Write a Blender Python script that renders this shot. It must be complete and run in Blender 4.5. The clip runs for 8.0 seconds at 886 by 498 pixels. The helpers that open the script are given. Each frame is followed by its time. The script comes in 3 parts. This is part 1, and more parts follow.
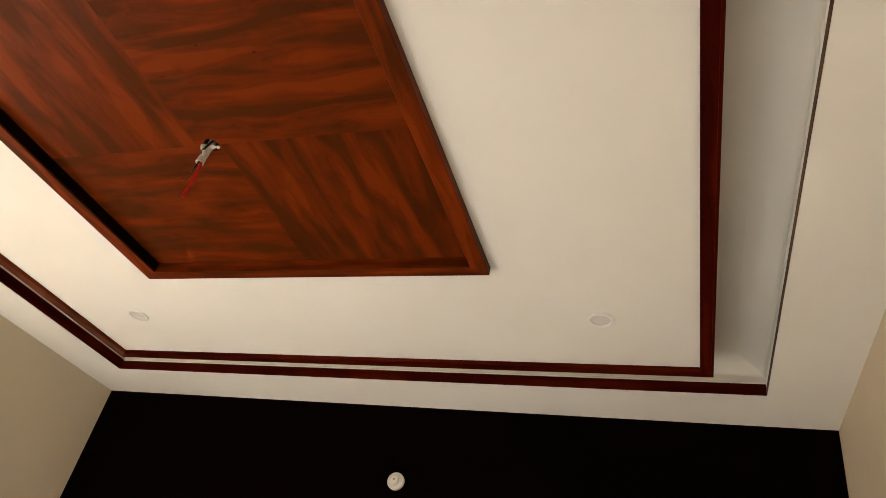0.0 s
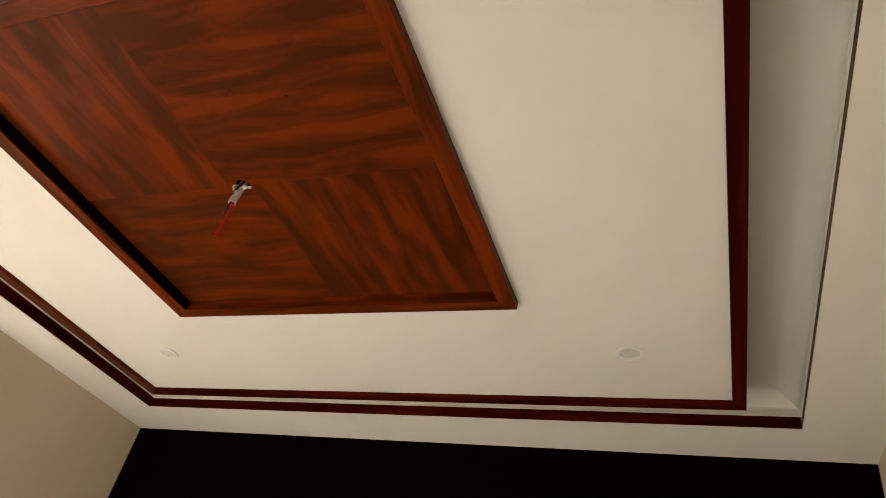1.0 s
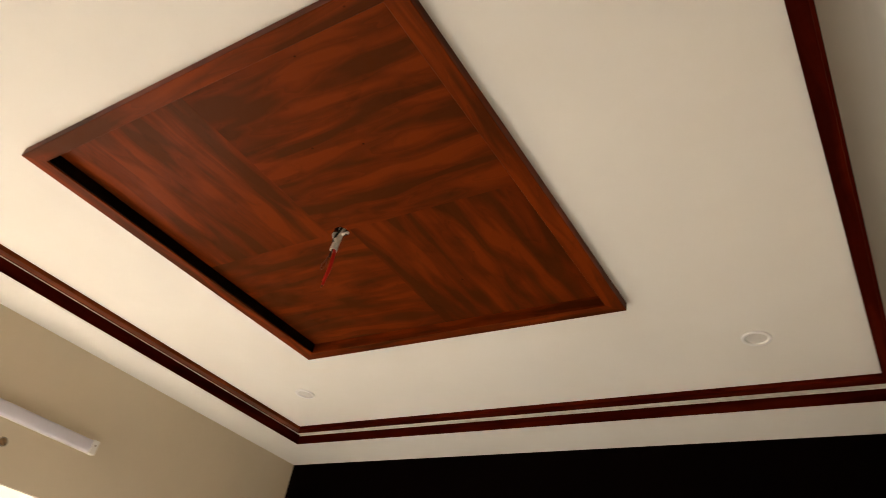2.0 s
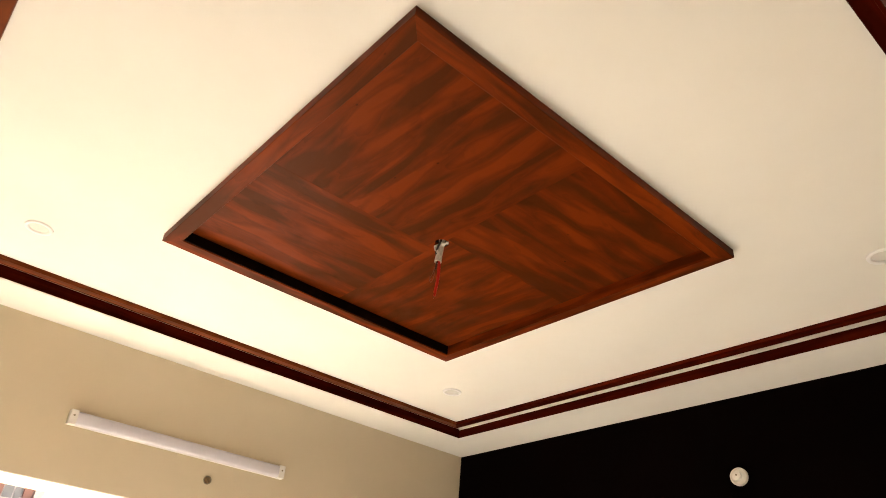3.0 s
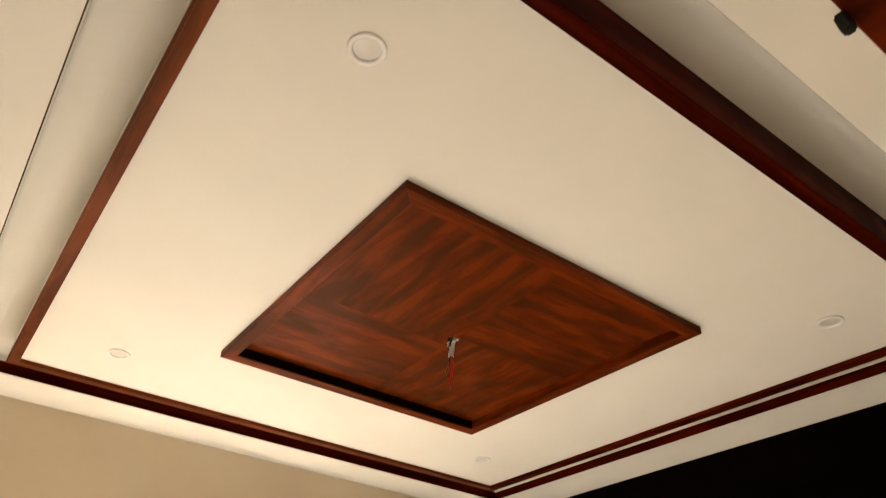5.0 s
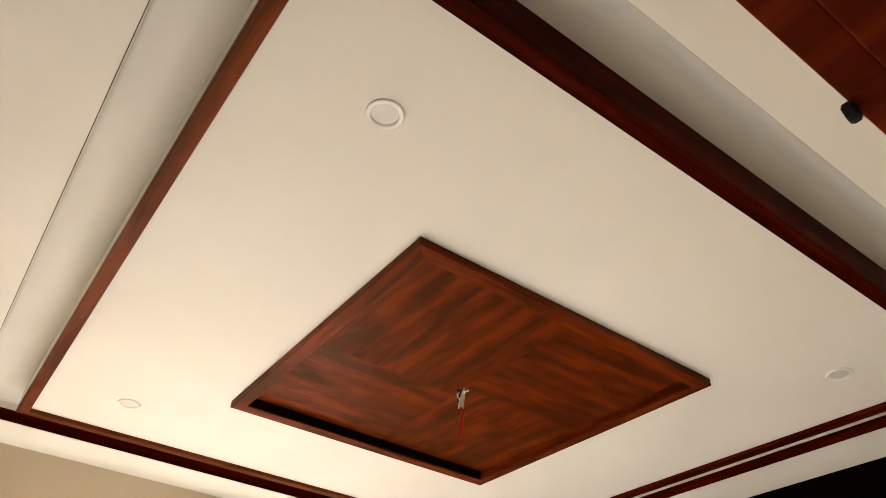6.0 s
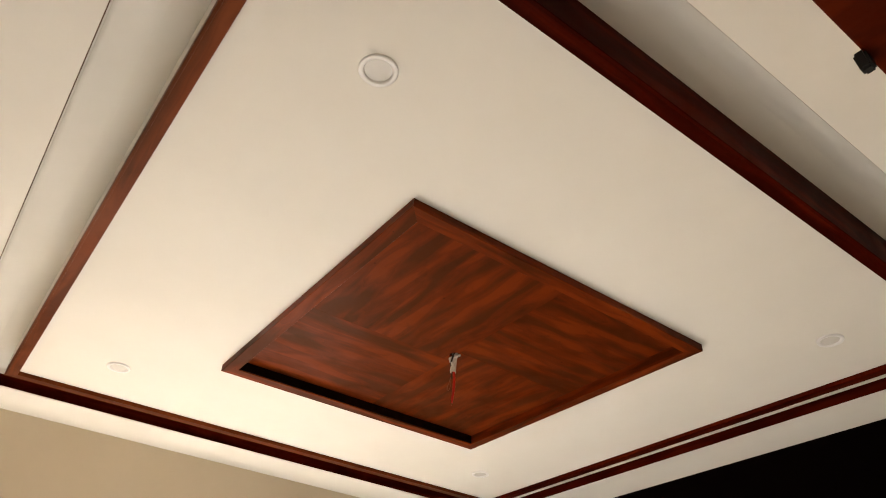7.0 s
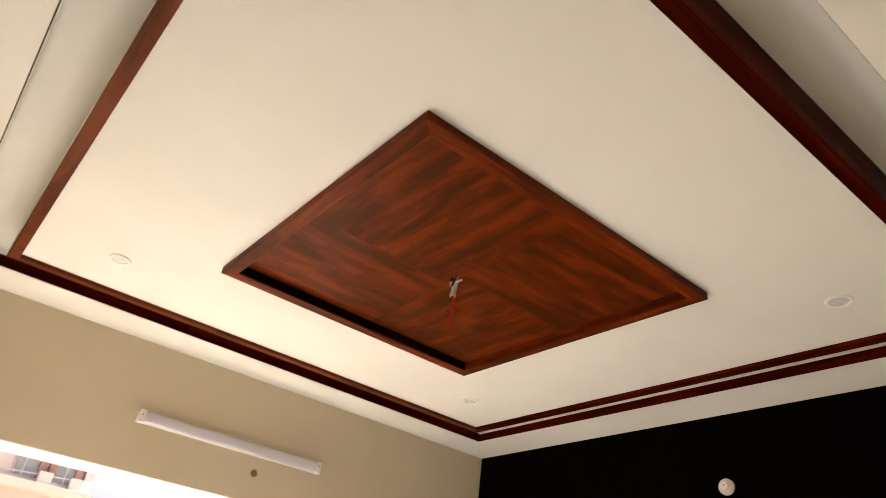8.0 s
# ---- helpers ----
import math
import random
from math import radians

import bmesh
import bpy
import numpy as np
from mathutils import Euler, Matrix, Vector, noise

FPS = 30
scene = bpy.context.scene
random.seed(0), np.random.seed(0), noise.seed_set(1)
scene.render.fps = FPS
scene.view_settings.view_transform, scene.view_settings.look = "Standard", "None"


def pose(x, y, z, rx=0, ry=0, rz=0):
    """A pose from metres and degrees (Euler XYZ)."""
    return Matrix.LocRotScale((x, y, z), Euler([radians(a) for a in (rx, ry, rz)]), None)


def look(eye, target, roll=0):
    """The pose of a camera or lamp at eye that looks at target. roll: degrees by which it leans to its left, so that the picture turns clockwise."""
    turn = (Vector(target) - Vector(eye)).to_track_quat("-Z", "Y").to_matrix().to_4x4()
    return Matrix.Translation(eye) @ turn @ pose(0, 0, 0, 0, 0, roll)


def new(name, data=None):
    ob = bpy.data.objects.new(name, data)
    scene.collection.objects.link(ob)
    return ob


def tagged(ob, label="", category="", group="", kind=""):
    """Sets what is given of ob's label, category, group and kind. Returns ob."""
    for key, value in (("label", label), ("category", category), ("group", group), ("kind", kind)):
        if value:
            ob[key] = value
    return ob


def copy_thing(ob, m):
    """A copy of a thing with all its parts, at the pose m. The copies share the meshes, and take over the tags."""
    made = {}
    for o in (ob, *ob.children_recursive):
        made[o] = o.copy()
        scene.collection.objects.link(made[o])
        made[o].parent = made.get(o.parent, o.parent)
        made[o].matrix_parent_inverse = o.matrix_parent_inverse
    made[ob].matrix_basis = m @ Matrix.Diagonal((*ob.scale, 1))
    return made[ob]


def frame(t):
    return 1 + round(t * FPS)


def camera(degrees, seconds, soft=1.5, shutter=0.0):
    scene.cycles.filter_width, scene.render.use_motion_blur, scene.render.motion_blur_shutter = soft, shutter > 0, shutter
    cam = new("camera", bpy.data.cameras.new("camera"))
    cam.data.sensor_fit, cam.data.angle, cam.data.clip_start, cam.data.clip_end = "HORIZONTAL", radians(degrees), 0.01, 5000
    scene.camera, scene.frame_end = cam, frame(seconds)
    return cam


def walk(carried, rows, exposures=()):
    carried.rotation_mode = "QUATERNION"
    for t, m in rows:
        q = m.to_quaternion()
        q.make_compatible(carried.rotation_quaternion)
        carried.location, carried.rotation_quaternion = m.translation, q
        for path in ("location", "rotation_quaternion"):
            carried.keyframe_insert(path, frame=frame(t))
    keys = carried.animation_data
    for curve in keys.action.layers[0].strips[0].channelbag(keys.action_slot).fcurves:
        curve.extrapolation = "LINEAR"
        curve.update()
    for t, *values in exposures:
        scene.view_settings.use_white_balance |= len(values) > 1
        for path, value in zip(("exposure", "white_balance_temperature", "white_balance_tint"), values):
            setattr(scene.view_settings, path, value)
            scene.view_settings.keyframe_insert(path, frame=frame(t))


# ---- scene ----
cam = camera(64.90, 8.0, soft=0.6, shutter=0.3)
PATH = [
    (0, (3.4998, -3.3276, 1.3395), (2.8408, -1.8125, 2.4665), 12.35),
    (0.3, (3.4975, -3.3345, 1.3376), (2.8359, -1.8274, 2.4738), 12.64),
    (0.5, (3.4936, -3.3398, 1.3390), (2.8246, -1.8487, 2.4919), 12.61),
    (0.8, (3.4906, -3.3487, 1.3362), (2.8068, -1.8901, 2.5214), 13.04),
    (1, (3.4847, -3.3541, 1.3317), (2.7730, -1.9135, 2.5225), 13.15),
    (1.2, (3.4874, -3.3590, 1.3384), (2.7333, -1.9335, 2.5212), 12.37),
    (1.4, (3.5007, -3.3625, 1.3415), (2.6830, -1.9610, 2.5108), 12.03),
    (1.5, (3.5073, -3.3643, 1.3431), (2.6530, -1.9863, 2.5141), 12.11),
    (1.8, (3.5610, -3.3804, 1.3489), (2.6144, -2.0553, 2.5099), 11.86),
    (2, (3.5831, -3.3729, 1.3624), (2.5660, -2.0883, 2.5092), 11.22),
    (2.1, (3.5909, -3.3669, 1.3695), (2.5272, -2.1058, 2.5000), 10.90),
    (2.2, (3.5987, -3.3609, 1.3765), (2.4718, -2.1403, 2.4901), 10.71),
    (3.3, (3.8790, -3.4518, 1.3440), (2.5284, -2.4117, 2.3900), 3.99),
    (3.5, (3.9387, -3.4822, 1.3312), (2.5649, -2.4706, 2.3749), 3.75),
    (3.7, (3.9914, -3.5085, 1.3212), (2.5817, -2.5114, 2.3303), 4.37),
    (3.8, (4.0178, -3.5217, 1.3162), (2.6053, -2.5305, 2.3273), 3.80),
    (4, (4.0516, -3.5563, 1.3001), (2.6622, -2.5299, 2.3082), 2.32),
    (4.2, (4.1146, -3.5914, 1.2879), (2.7091, -2.5804, 2.2891), 1.74),
    (4.4, (4.1568, -3.6031, 1.2873), (2.7447, -2.5737, 2.2602), 1.38),
    (4.5, (4.1779, -3.6090, 1.2870), (2.7696, -2.5977, 2.2839), 1.94),
    (4.7, (4.2230, -3.6269, 1.2851), (2.8593, -2.6273, 2.3533), 2.32),
    (4.8, (4.2456, -3.6359, 1.2842), (2.8888, -2.6697, 2.3913), 2.37),
    (5, (4.2709, -3.6584, 1.2853), (2.9413, -2.7208, 2.4485), 2.35),
    (5.2, (4.2884, -3.6801, 1.2891), (2.9886, -2.7630, 2.5013), 1.97),
    (6.3, (4.2995, -3.7283, 1.3039), (3.0209, -2.8403, 2.5596), 2.59),
    (6.5, (4.2911, -3.7222, 1.3063), (3.0010, -2.8176, 2.5381), 2.02),
    (6.8, (4.2782, -3.7178, 1.3058), (2.9789, -2.7958, 2.5149), 2.20),
    (7, (4.2639, -3.7086, 1.3011), (2.9587, -2.7646, 2.4865), 2.35),
    (7.2, (4.2466, -3.6949, 1.3010), (2.9429, -2.7218, 2.4644), 2.63),
    (7.4, (4.2301, -3.6825, 1.3045), (2.9122, -2.6801, 2.4264), 3.64),
    (7.5, (4.2218, -3.6763, 1.3063), (2.8941, -2.6643, 2.4078), 4.37),
    (7.6, (4.2172, -3.6656, 1.3048), (2.8658, -2.6615, 2.3843), 5.44),
    (7.8, (4.2081, -3.6442, 1.3018), (2.8468, -2.6239, 2.3533), 6.67),
    (8, (4.2129, -3.6437, 1.2932), (2.8122, -2.6521, 2.3202), 8.18),
]
EXPOSURES = [
    (0.0, 1.75, 6600, 10),
    (0.5, 1.64, 6600, 10),
    (1.0, 1.51, 6680, 10),
    (1.5, 1.43, 6700, 10),
    (2.0, 1.52, 6700, 11),
    (2.2, 1.57, 6700, 11),
    (3.3, 2.14, 7030, 11),
    (3.5, 2.14, 7030, 11),
    (4.0, 1.60, 7280, 11),
    (4.5, 1.64, 7330, 11),
    (4.7, 1.75, 7170, 11),
    (5.0, 1.71, 7170, 11),
    (5.2, 1.72, 7130, 11),
    (6.3, 1.76, 6430, 11),
    (7.0, 1.74, 6430, 11),
    (7.5, 1.73, 6480, 11),
    (8.0, 1.74, 6580, 11),
]
walk(cam, [(t, look(eye, target, roll)) for t, eye, target, roll in PATH], EXPOSURES)

# ---- light ----
world = bpy.data.worlds.new("sky")
scene.world = world
world.use_nodes = True
wn = world.node_tree
sky = wn.nodes.new("ShaderNodeTexSky")
sky.sky_type = "NISHITA"
sky.sun_disc = False
sky.sun_elevation = radians(52)
sky.sun_rotation = radians(339)
sky.dust_density = 10.0
sky.air_density = 0.3
sky.ozone_density = 0.3
wn.nodes["Background"].inputs["Strength"].default_value = 0.15
wn.links.new(sky.outputs["Color"], wn.nodes["Background"].inputs["Color"])

sun = new("sun", bpy.data.lights.new("sun", "SUN"))
sun.data.energy = 4.0
sun.data.angle = radians(0.5)
sun.data.color = (1.0, 0.95, 0.88)
sun.matrix_world = look((-14, 36, 50), (0, 0, 0))

# daylight that comes in through the window's opening
glow = new("window_daylight", bpy.data.lights.new("window_daylight", "AREA"))
glow.data.shape = "RECTANGLE"
glow.data.size, glow.data.size_y = 2.0, 0.82
glow.data.energy = 49.0
glow.data.spread = radians(110)
glow.data.color = (1.0, 0.972, 0.918)
glow.matrix_world = look((-0.17, -2.50, 1.24), (1.6, -2.66, -0.4))

# unseen fill lamp added in the closed hall, shining through the doorway
hall = new("hall_fill", bpy.data.lights.new("hall_fill", "AREA"))
hall.data.shape = "RECTANGLE"
hall.data.size, hall.data.size_y = 1.6, 1.6
hall.data.energy = 1.5
hall.data.color = (1.0, 1.0, 0.80)
hall.matrix_world = look((6.3, -4.9, 1.3), (4.2, -3.4, 1.4))


# ---- materials ----
def node(nt, kind, **values):
    n = nt.nodes.new(kind)
    for key, value in values.items():
        n.inputs[key.replace("_", " ")].default_value = value
    return n


def ramp(nt, source, stops):
    r = nt.nodes.new("ShaderNodeValToRGB")
    while len(r.color_ramp.elements) < len(stops):
        r.color_ramp.elements.new(0.5)
    for e, (at, rgb) in zip(r.color_ramp.elements, stops):
        e.position, e.color = at, (*rgb, 1)
    nt.links.new(source, r.inputs["Fac"])
    return r.outputs["Color"]


def blank(name, roughness, metallic=0.0, specular=0.5):
    m = bpy.data.materials.new(name)
    m.use_nodes = True
    nt = m.node_tree
    b = nt.nodes["Principled BSDF"]
    b.inputs["Roughness"].default_value = roughness
    b.inputs["Metallic"].default_value = metallic
    b.inputs["Specular IOR Level"].default_value = specular
    return m, nt, b


def coords(nt, scale=(1, 1, 1)):
    c = nt.nodes.new("ShaderNodeTexCoord")
    m = nt.nodes.new("ShaderNodeMapping")
    m.inputs["Scale"].default_value = scale
    nt.links.new(c.outputs["Object"], m.inputs["Vector"])
    return m.outputs["Vector"]


def noise_of(nt, vec, scale, detail=4.0, rough=0.55, distortion=0.0):
    n = node(nt, "ShaderNodeTexNoise", Scale=scale, Detail=detail, Roughness=rough, Distortion=distortion)
    nt.links.new(vec, n.inputs["Vector"])
    return n.outputs["Fac"]


def bump(nt, b, height, strength, distance):
    n = node(nt, "ShaderNodeBump", Strength=strength, Distance=distance)
    nt.links.new(height, n.inputs["Height"])
    nt.links.new(n.outputs["Normal"], b.inputs["Normal"])


def mix(nt, a, b, fac, blend="MIX"):
    n = nt.nodes.new("ShaderNodeMix")
    n.data_type, n.blend_type = "RGBA", blend
    if isinstance(fac, float):
        n.inputs["Factor"].default_value = fac
    else:
        nt.links.new(fac, n.inputs["Factor"])
    nt.links.new(a, n.inputs["A"])
    nt.links.new(b, n.inputs["B"])
    return n.outputs["Result"]


def painted(name, low, high, roughness=0.6, relief=0.12, specular=0.4):
    """Rolled wall paint: soft large patches, fine roller grain."""
    m, nt, b = blank(name, roughness, 0.0, specular)
    vec = coords(nt)
    patches = noise_of(nt, vec, 1.7, 5.0, 0.6)
    nt.links.new(ramp(nt, patches, [(0.3, low), (0.7, high)]), b.inputs["Base Color"])
    bump(nt, b, noise_of(nt, vec, 260.0, 3.0), relief, 0.002)
    return m


def stained(name, tones, roughness=0.36, streak=(2.4, 15.5, 15.5), fine=(5.0, 48.0, 48.0), blotches=0.18, knotty=True, specular=0.10, sheen=(1.0, 0.40, 0.16)):
    """Stained softwood, its grain along the local x axis: wandering streaks, uneven patches of stain, fine fibres, pin knots."""
    m, nt, b = blank(name, roughness, 0.0, specular)
    b.inputs["Specular Tint"].default_value = (*sheen, 1)       # the fibres under the stain shine in its colour
    info = nt.nodes.new("ShaderNodeObjectInfo")
    shift = nt.nodes.new("ShaderNodeVectorMath")
    shift.operation = "SCALE"
    shift.inputs[0].default_value = (17.0, 9.0, 5.0)
    nt.links.new(info.outputs["Random"], shift.inputs["Scale"])

    def moved(source, by):
        add = nt.nodes.new("ShaderNodeVectorMath")
        add.operation = "ADD"
        nt.links.new(source, add.inputs[0])
        nt.links.new(by, add.inputs[1])
        return add.outputs["Vector"]

    def scaled(source, by):
        mul = nt.nodes.new("ShaderNodeVectorMath")
        mul.operation = "MULTIPLY"
        mul.inputs[1].default_value = by
        nt.links.new(source, mul.inputs[0])
        return mul.outputs["Vector"]

    def blend(a, c, fac):
        n = nt.nodes.new("ShaderNodeMix")
        n.inputs["Factor"].default_value = fac
        nt.links.new(a, n.inputs["A"])
        nt.links.new(c, n.inputs["B"])
        return n.outputs["Result"]

    vec = moved(coords(nt), shift.outputs["Vector"])
    # the grain wanders sideways by a few centimetres
    wander = node(nt, "ShaderNodeTexNoise", Scale=1.0, Detail=1.0)
    nt.links.new(scaled(vec, (2.6, 5.0, 5.0)), wander.inputs["Vector"])
    bent = moved(vec, scaled(wander.outputs["Color"], (0.0, 0.075, 0.0)))
    wide = noise_of(nt, scaled(bent, streak), 1.0, 1.5, 0.5, 0.2)
    thin = noise_of(nt, scaled(bent, fine), 1.0, 3.0, 0.55, 0.3)
    patch = noise_of(nt, scaled(vec, (5.5, 9.0, 9.0)), 1.0, 2.5, 0.5, 0.6)
    # growth rings cut at a slant: each band rises softly and ends sharply
    rings = nt.nodes.new("ShaderNodeMath")
    rings.operation = "MULTIPLY"
    rings.inputs[1].default_value = 6.0
    nt.links.new(wide, rings.inputs[0])
    saw = nt.nodes.new("ShaderNodeMath")
    saw.operation = "FRACT"
    nt.links.new(rings.outputs[0], saw.inputs[0])
    tone = blend(blend(blend(wide, thin, 0.10), patch, blotches), saw.outputs[0], 0.05)
    colour = ramp(nt, tone, list(zip((0.41, 0.47, 0.53, 0.60), tones)))
    spill = noise_of(nt, scaled(vec, (9.0, 15.0, 15.0)), 1.0, 3.0, 0.55, 0.8)
    colour = mix(nt, colour, ramp(nt, spill, [(0.30, (0.52, 0.58, 0.62)), (0.43, (1, 1, 1))]), 0.4, "MULTIPLY")
    if knotty:
        knots = node(nt, "ShaderNodeTexVoronoi", Scale=8.0)
        nt.links.new(scaled(vec, (1.0, 1.5, 1.0)), knots.inputs["Vector"])
        sparse = ramp(nt, knots.outputs["Color"], [(0.45, (0, 0, 0)), (0.5, (1, 1, 1))])
        spot = ramp(nt, knots.outputs["Distance"], [(0.022, (0.22, 0.18, 0.18)), (0.05, (1, 1, 1))])
        colour = mix(nt, colour, mix(nt, colour, spot, 1.0, "MULTIPLY"), sparse)
    nt.links.new(colour, b.inputs["Base Color"])
    uneven = nt.nodes.new("ShaderNodeMapRange")
    uneven.inputs["From Min"].default_value, uneven.inputs["From Max"].default_value = 0.3, 0.7
    uneven.inputs["To Min"].default_value, uneven.inputs["To Max"].default_value = roughness + 0.08, roughness - 0.06
    nt.links.new(patch, uneven.inputs["Value"])
    nt.links.new(uneven.outputs["Result"], b.inputs["Roughness"])
    bump(nt, b, thin, 0.15, 0.001)
    return m


def plain(name, rgb, roughness=0.5, metallic=0.0, wear=0.12, scale=30.0):
    m, nt, b = blank(name, roughness, metallic)
    vec = coords(nt)
    low = tuple(c * (1 - wear) for c in rgb)
    nt.links.new(ramp(nt, noise_of(nt, vec, scale, 4.0), [(0.35, low), (0.65, rgb)]), b.inputs["Base Color"])
    bump(nt, b, noise_of(nt, vec, scale * 8, 2.0), 0.05, 0.001)
    return m


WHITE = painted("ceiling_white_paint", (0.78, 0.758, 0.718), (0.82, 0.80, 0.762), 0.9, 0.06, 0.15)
# darker copy of the ceiling white, with the recess's shade in its colour
CHANNEL = painted("cove_shaded_white", (0.665, 0.645, 0.605), (0.715, 0.695, 0.655), 0.6, 0.08)
BEIGE = painted("beige_wall_paint", (0.60, 0.505, 0.37), (0.64, 0.54, 0.40), 0.55, 0.12)
DARK = painted("dark_wall_paint", (0.0014, 0.0006, 0.0005), (0.0026, 0.0010, 0.0008), 0.85, 0.12, 0.012)
FLOOR = plain("vitrified_tile", (0.64, 0.615, 0.57), 0.25, 0.0, 0.1, 3.0)
GROUT = plain("grout", (0.3, 0.28, 0.25), 0.8)
VENEER = stained("stained_veneer", [(0.060, 0.0128, 0.0023), (0.084, 0.0142, 0.0023), (0.112, 0.0168, 0.0024), (0.152, 0.0238, 0.0031)], 0.42)
RAIL = stained("stained_rail", [(0.060, 0.0122, 0.0022), (0.090, 0.0150, 0.0024), (0.124, 0.0188, 0.0027), (0.168, 0.0265, 0.0034)], 0.42, (1.8, 20.0, 20.0))
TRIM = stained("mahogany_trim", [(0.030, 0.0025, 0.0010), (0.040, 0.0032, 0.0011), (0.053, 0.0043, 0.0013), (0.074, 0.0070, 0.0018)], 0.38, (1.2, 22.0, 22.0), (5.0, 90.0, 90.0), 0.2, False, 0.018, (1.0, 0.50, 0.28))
# paler, browner copy of TRIM: the window's reflection is put into the colour
SHEEN_TRIM = stained("sheen_paled_trim", [(0.080, 0.0180, 0.0060), (0.100, 0.0225, 0.0072), (0.124, 0.0285, 0.0090), (0.152, 0.0360, 0.0115)], 0.38, (1.2, 22.0, 22.0), (5.0, 90.0, 90.0), 0.2, False)
RAIL_SHADE = stained("rail_shade_black", [(0.0025, 0.0014, 0.001), (0.0035, 0.0018, 0.0012), (0.0045, 0.0022, 0.0015), (0.007, 0.003, 0.002)], 0.7, (1.2, 20.0, 20.0), knotty=False, specular=0.1)
BARE = stained("unstained_strip", [(0.055, 0.028, 0.014), (0.075, 0.039, 0.019), (0.10, 0.053, 0.026), (0.13, 0.070, 0.035)], 0.6, (1.2, 20.0, 20.0), knotty=False, specular=0.1)
DOOR = stained("polished_door_wood", [(0.085, 0.0085, 0.0016), (0.105, 0.0110, 0.0018), (0.128, 0.0140, 0.0022), (0.160, 0.0200, 0.0030)], 0.36, (1.2, 20.0, 20.0), (5.0, 90.0, 90.0), 0.2, False)
PLASTIC = plain("white_plastic", (0.78, 0.75, 0.72), 0.35, 0.0, 0.04, 12.0)
DIFFUSER = plain("frosted_diffuser", (0.61, 0.585, 0.655), 0.45, 0.0, 0.03, 6.0)
RIM = plain("glossy_white_rim", (0.86, 0.85, 0.86), 0.3, 0.0, 0.03, 15.0)
LENS = plain("frosted_lens", (0.69, 0.672, 0.655), 0.4, 0.0, 0.04, 20.0)
BLACK = plain("black_iron", (0.012, 0.010, 0.009), 0.5, 0.3)
VOID = plain("dark_void", (0.02, 0.016, 0.013), 0.9)
GLOOM = plain("hole_gloom", (0.26, 0.155, 0.07), 0.9, 0.0, 0.6, 60.0)
PVC = plain("plaster_spotted_pvc", (0.84, 0.80, 0.75), 0.6, 0.0, 0.3, 70.0)
TAPE = plain("black_tape", (0.015, 0.012, 0.010), 0.6, 0.0, 0.2, 40.0)
RED = plain("red_wire_sleeve", (0.55, 0.02, 0.012), 0.35, 0.0, 0.1)
COPPER = plain("brown_wire", (0.18, 0.07, 0.04), 0.4, 0.0, 0.1)
CEMENT = plain("grey_cement", (0.33, 0.28, 0.21), 0.9, 0.0, 0.4, 60.0)
PINK = painted("pink_facade_paint", (0.76, 0.64, 0.60), (0.82, 0.70, 0.66), 0.8)
LEDGE = painted("cream_facade_paint", (0.76, 0.71, 0.62), (0.82, 0.77, 0.69), 0.8)
BRICKRED = painted("brick_red_paint", (0.46, 0.25, 0.20), (0.52, 0.30, 0.24), 0.8)
SHADEGREY = plain("grey_window_glass", (0.46, 0.49, 0.49), 0.25, 0.0, 0.1, 2.0)
DUST = plain("dusty_ground", (0.42, 0.36, 0.28), 0.9, 0.0, 0.3, 0.4)
ALU = plain("white_coated_aluminium", (0.78, 0.77, 0.74), 0.4, 0.0, 0.05)

glass = bpy.data.materials.new("window_glass")
glass.use_nodes = True
gb = glass.node_tree.nodes["Principled BSDF"]
gb.inputs["Transmission Weight"].default_value = 1.0
gb.inputs["Roughness"].default_value = 0.0
gb.inputs["IOR"].default_value = 1.45

# ---- building helpers ----
PLACE = {}


def empty(name, at, **tags):
    ob = new(name)
    ob.empty_display_size = 0.1
    ob.location = at
    PLACE[ob] = Vector(at)
    return tagged(ob, **tags)


def part(name, bm, material, parent=None, label="", turn=0.0):
    """Links bm, given in world metres, as one mesh object with its origin in its middle; turn: the local x axis, degrees about z."""
    bmesh.ops.recalc_face_normals(bm, faces=bm.faces)
    lo = Vector([min(v.co[i] for v in bm.verts) for i in range(3)])
    hi = Vector([max(v.co[i] for v in bm.verts) for i in range(3)])
    mid = (lo + hi) / 2
    spin = Matrix.Rotation(radians(turn), 4, "Z")
    bmesh.ops.transform(bm, matrix=spin.inverted() @ Matrix.Translation(-mid), verts=bm.verts)
    me = bpy.data.meshes.new(name)
    bm.to_mesh(me)
    bm.free()
    me.materials.append(material)
    ob = new(name, me)
    ob.matrix_basis = Matrix.Translation(mid - (PLACE[parent] if parent else Vector())) @ spin
    PLACE[ob] = mid
    if parent:
        ob.parent = parent
        if turn == 0 and parent.rotation_euler.z != 0:
            ob.matrix_parent_inverse = Matrix.Identity(4)
    return tagged(ob, label=label)


def smooth(ob, angle=40):
    me = ob.data
    me.polygons.foreach_set("use_smooth", [True] * len(me.polygons))
    me.set_sharp_from_angle(angle=radians(angle))
    return ob


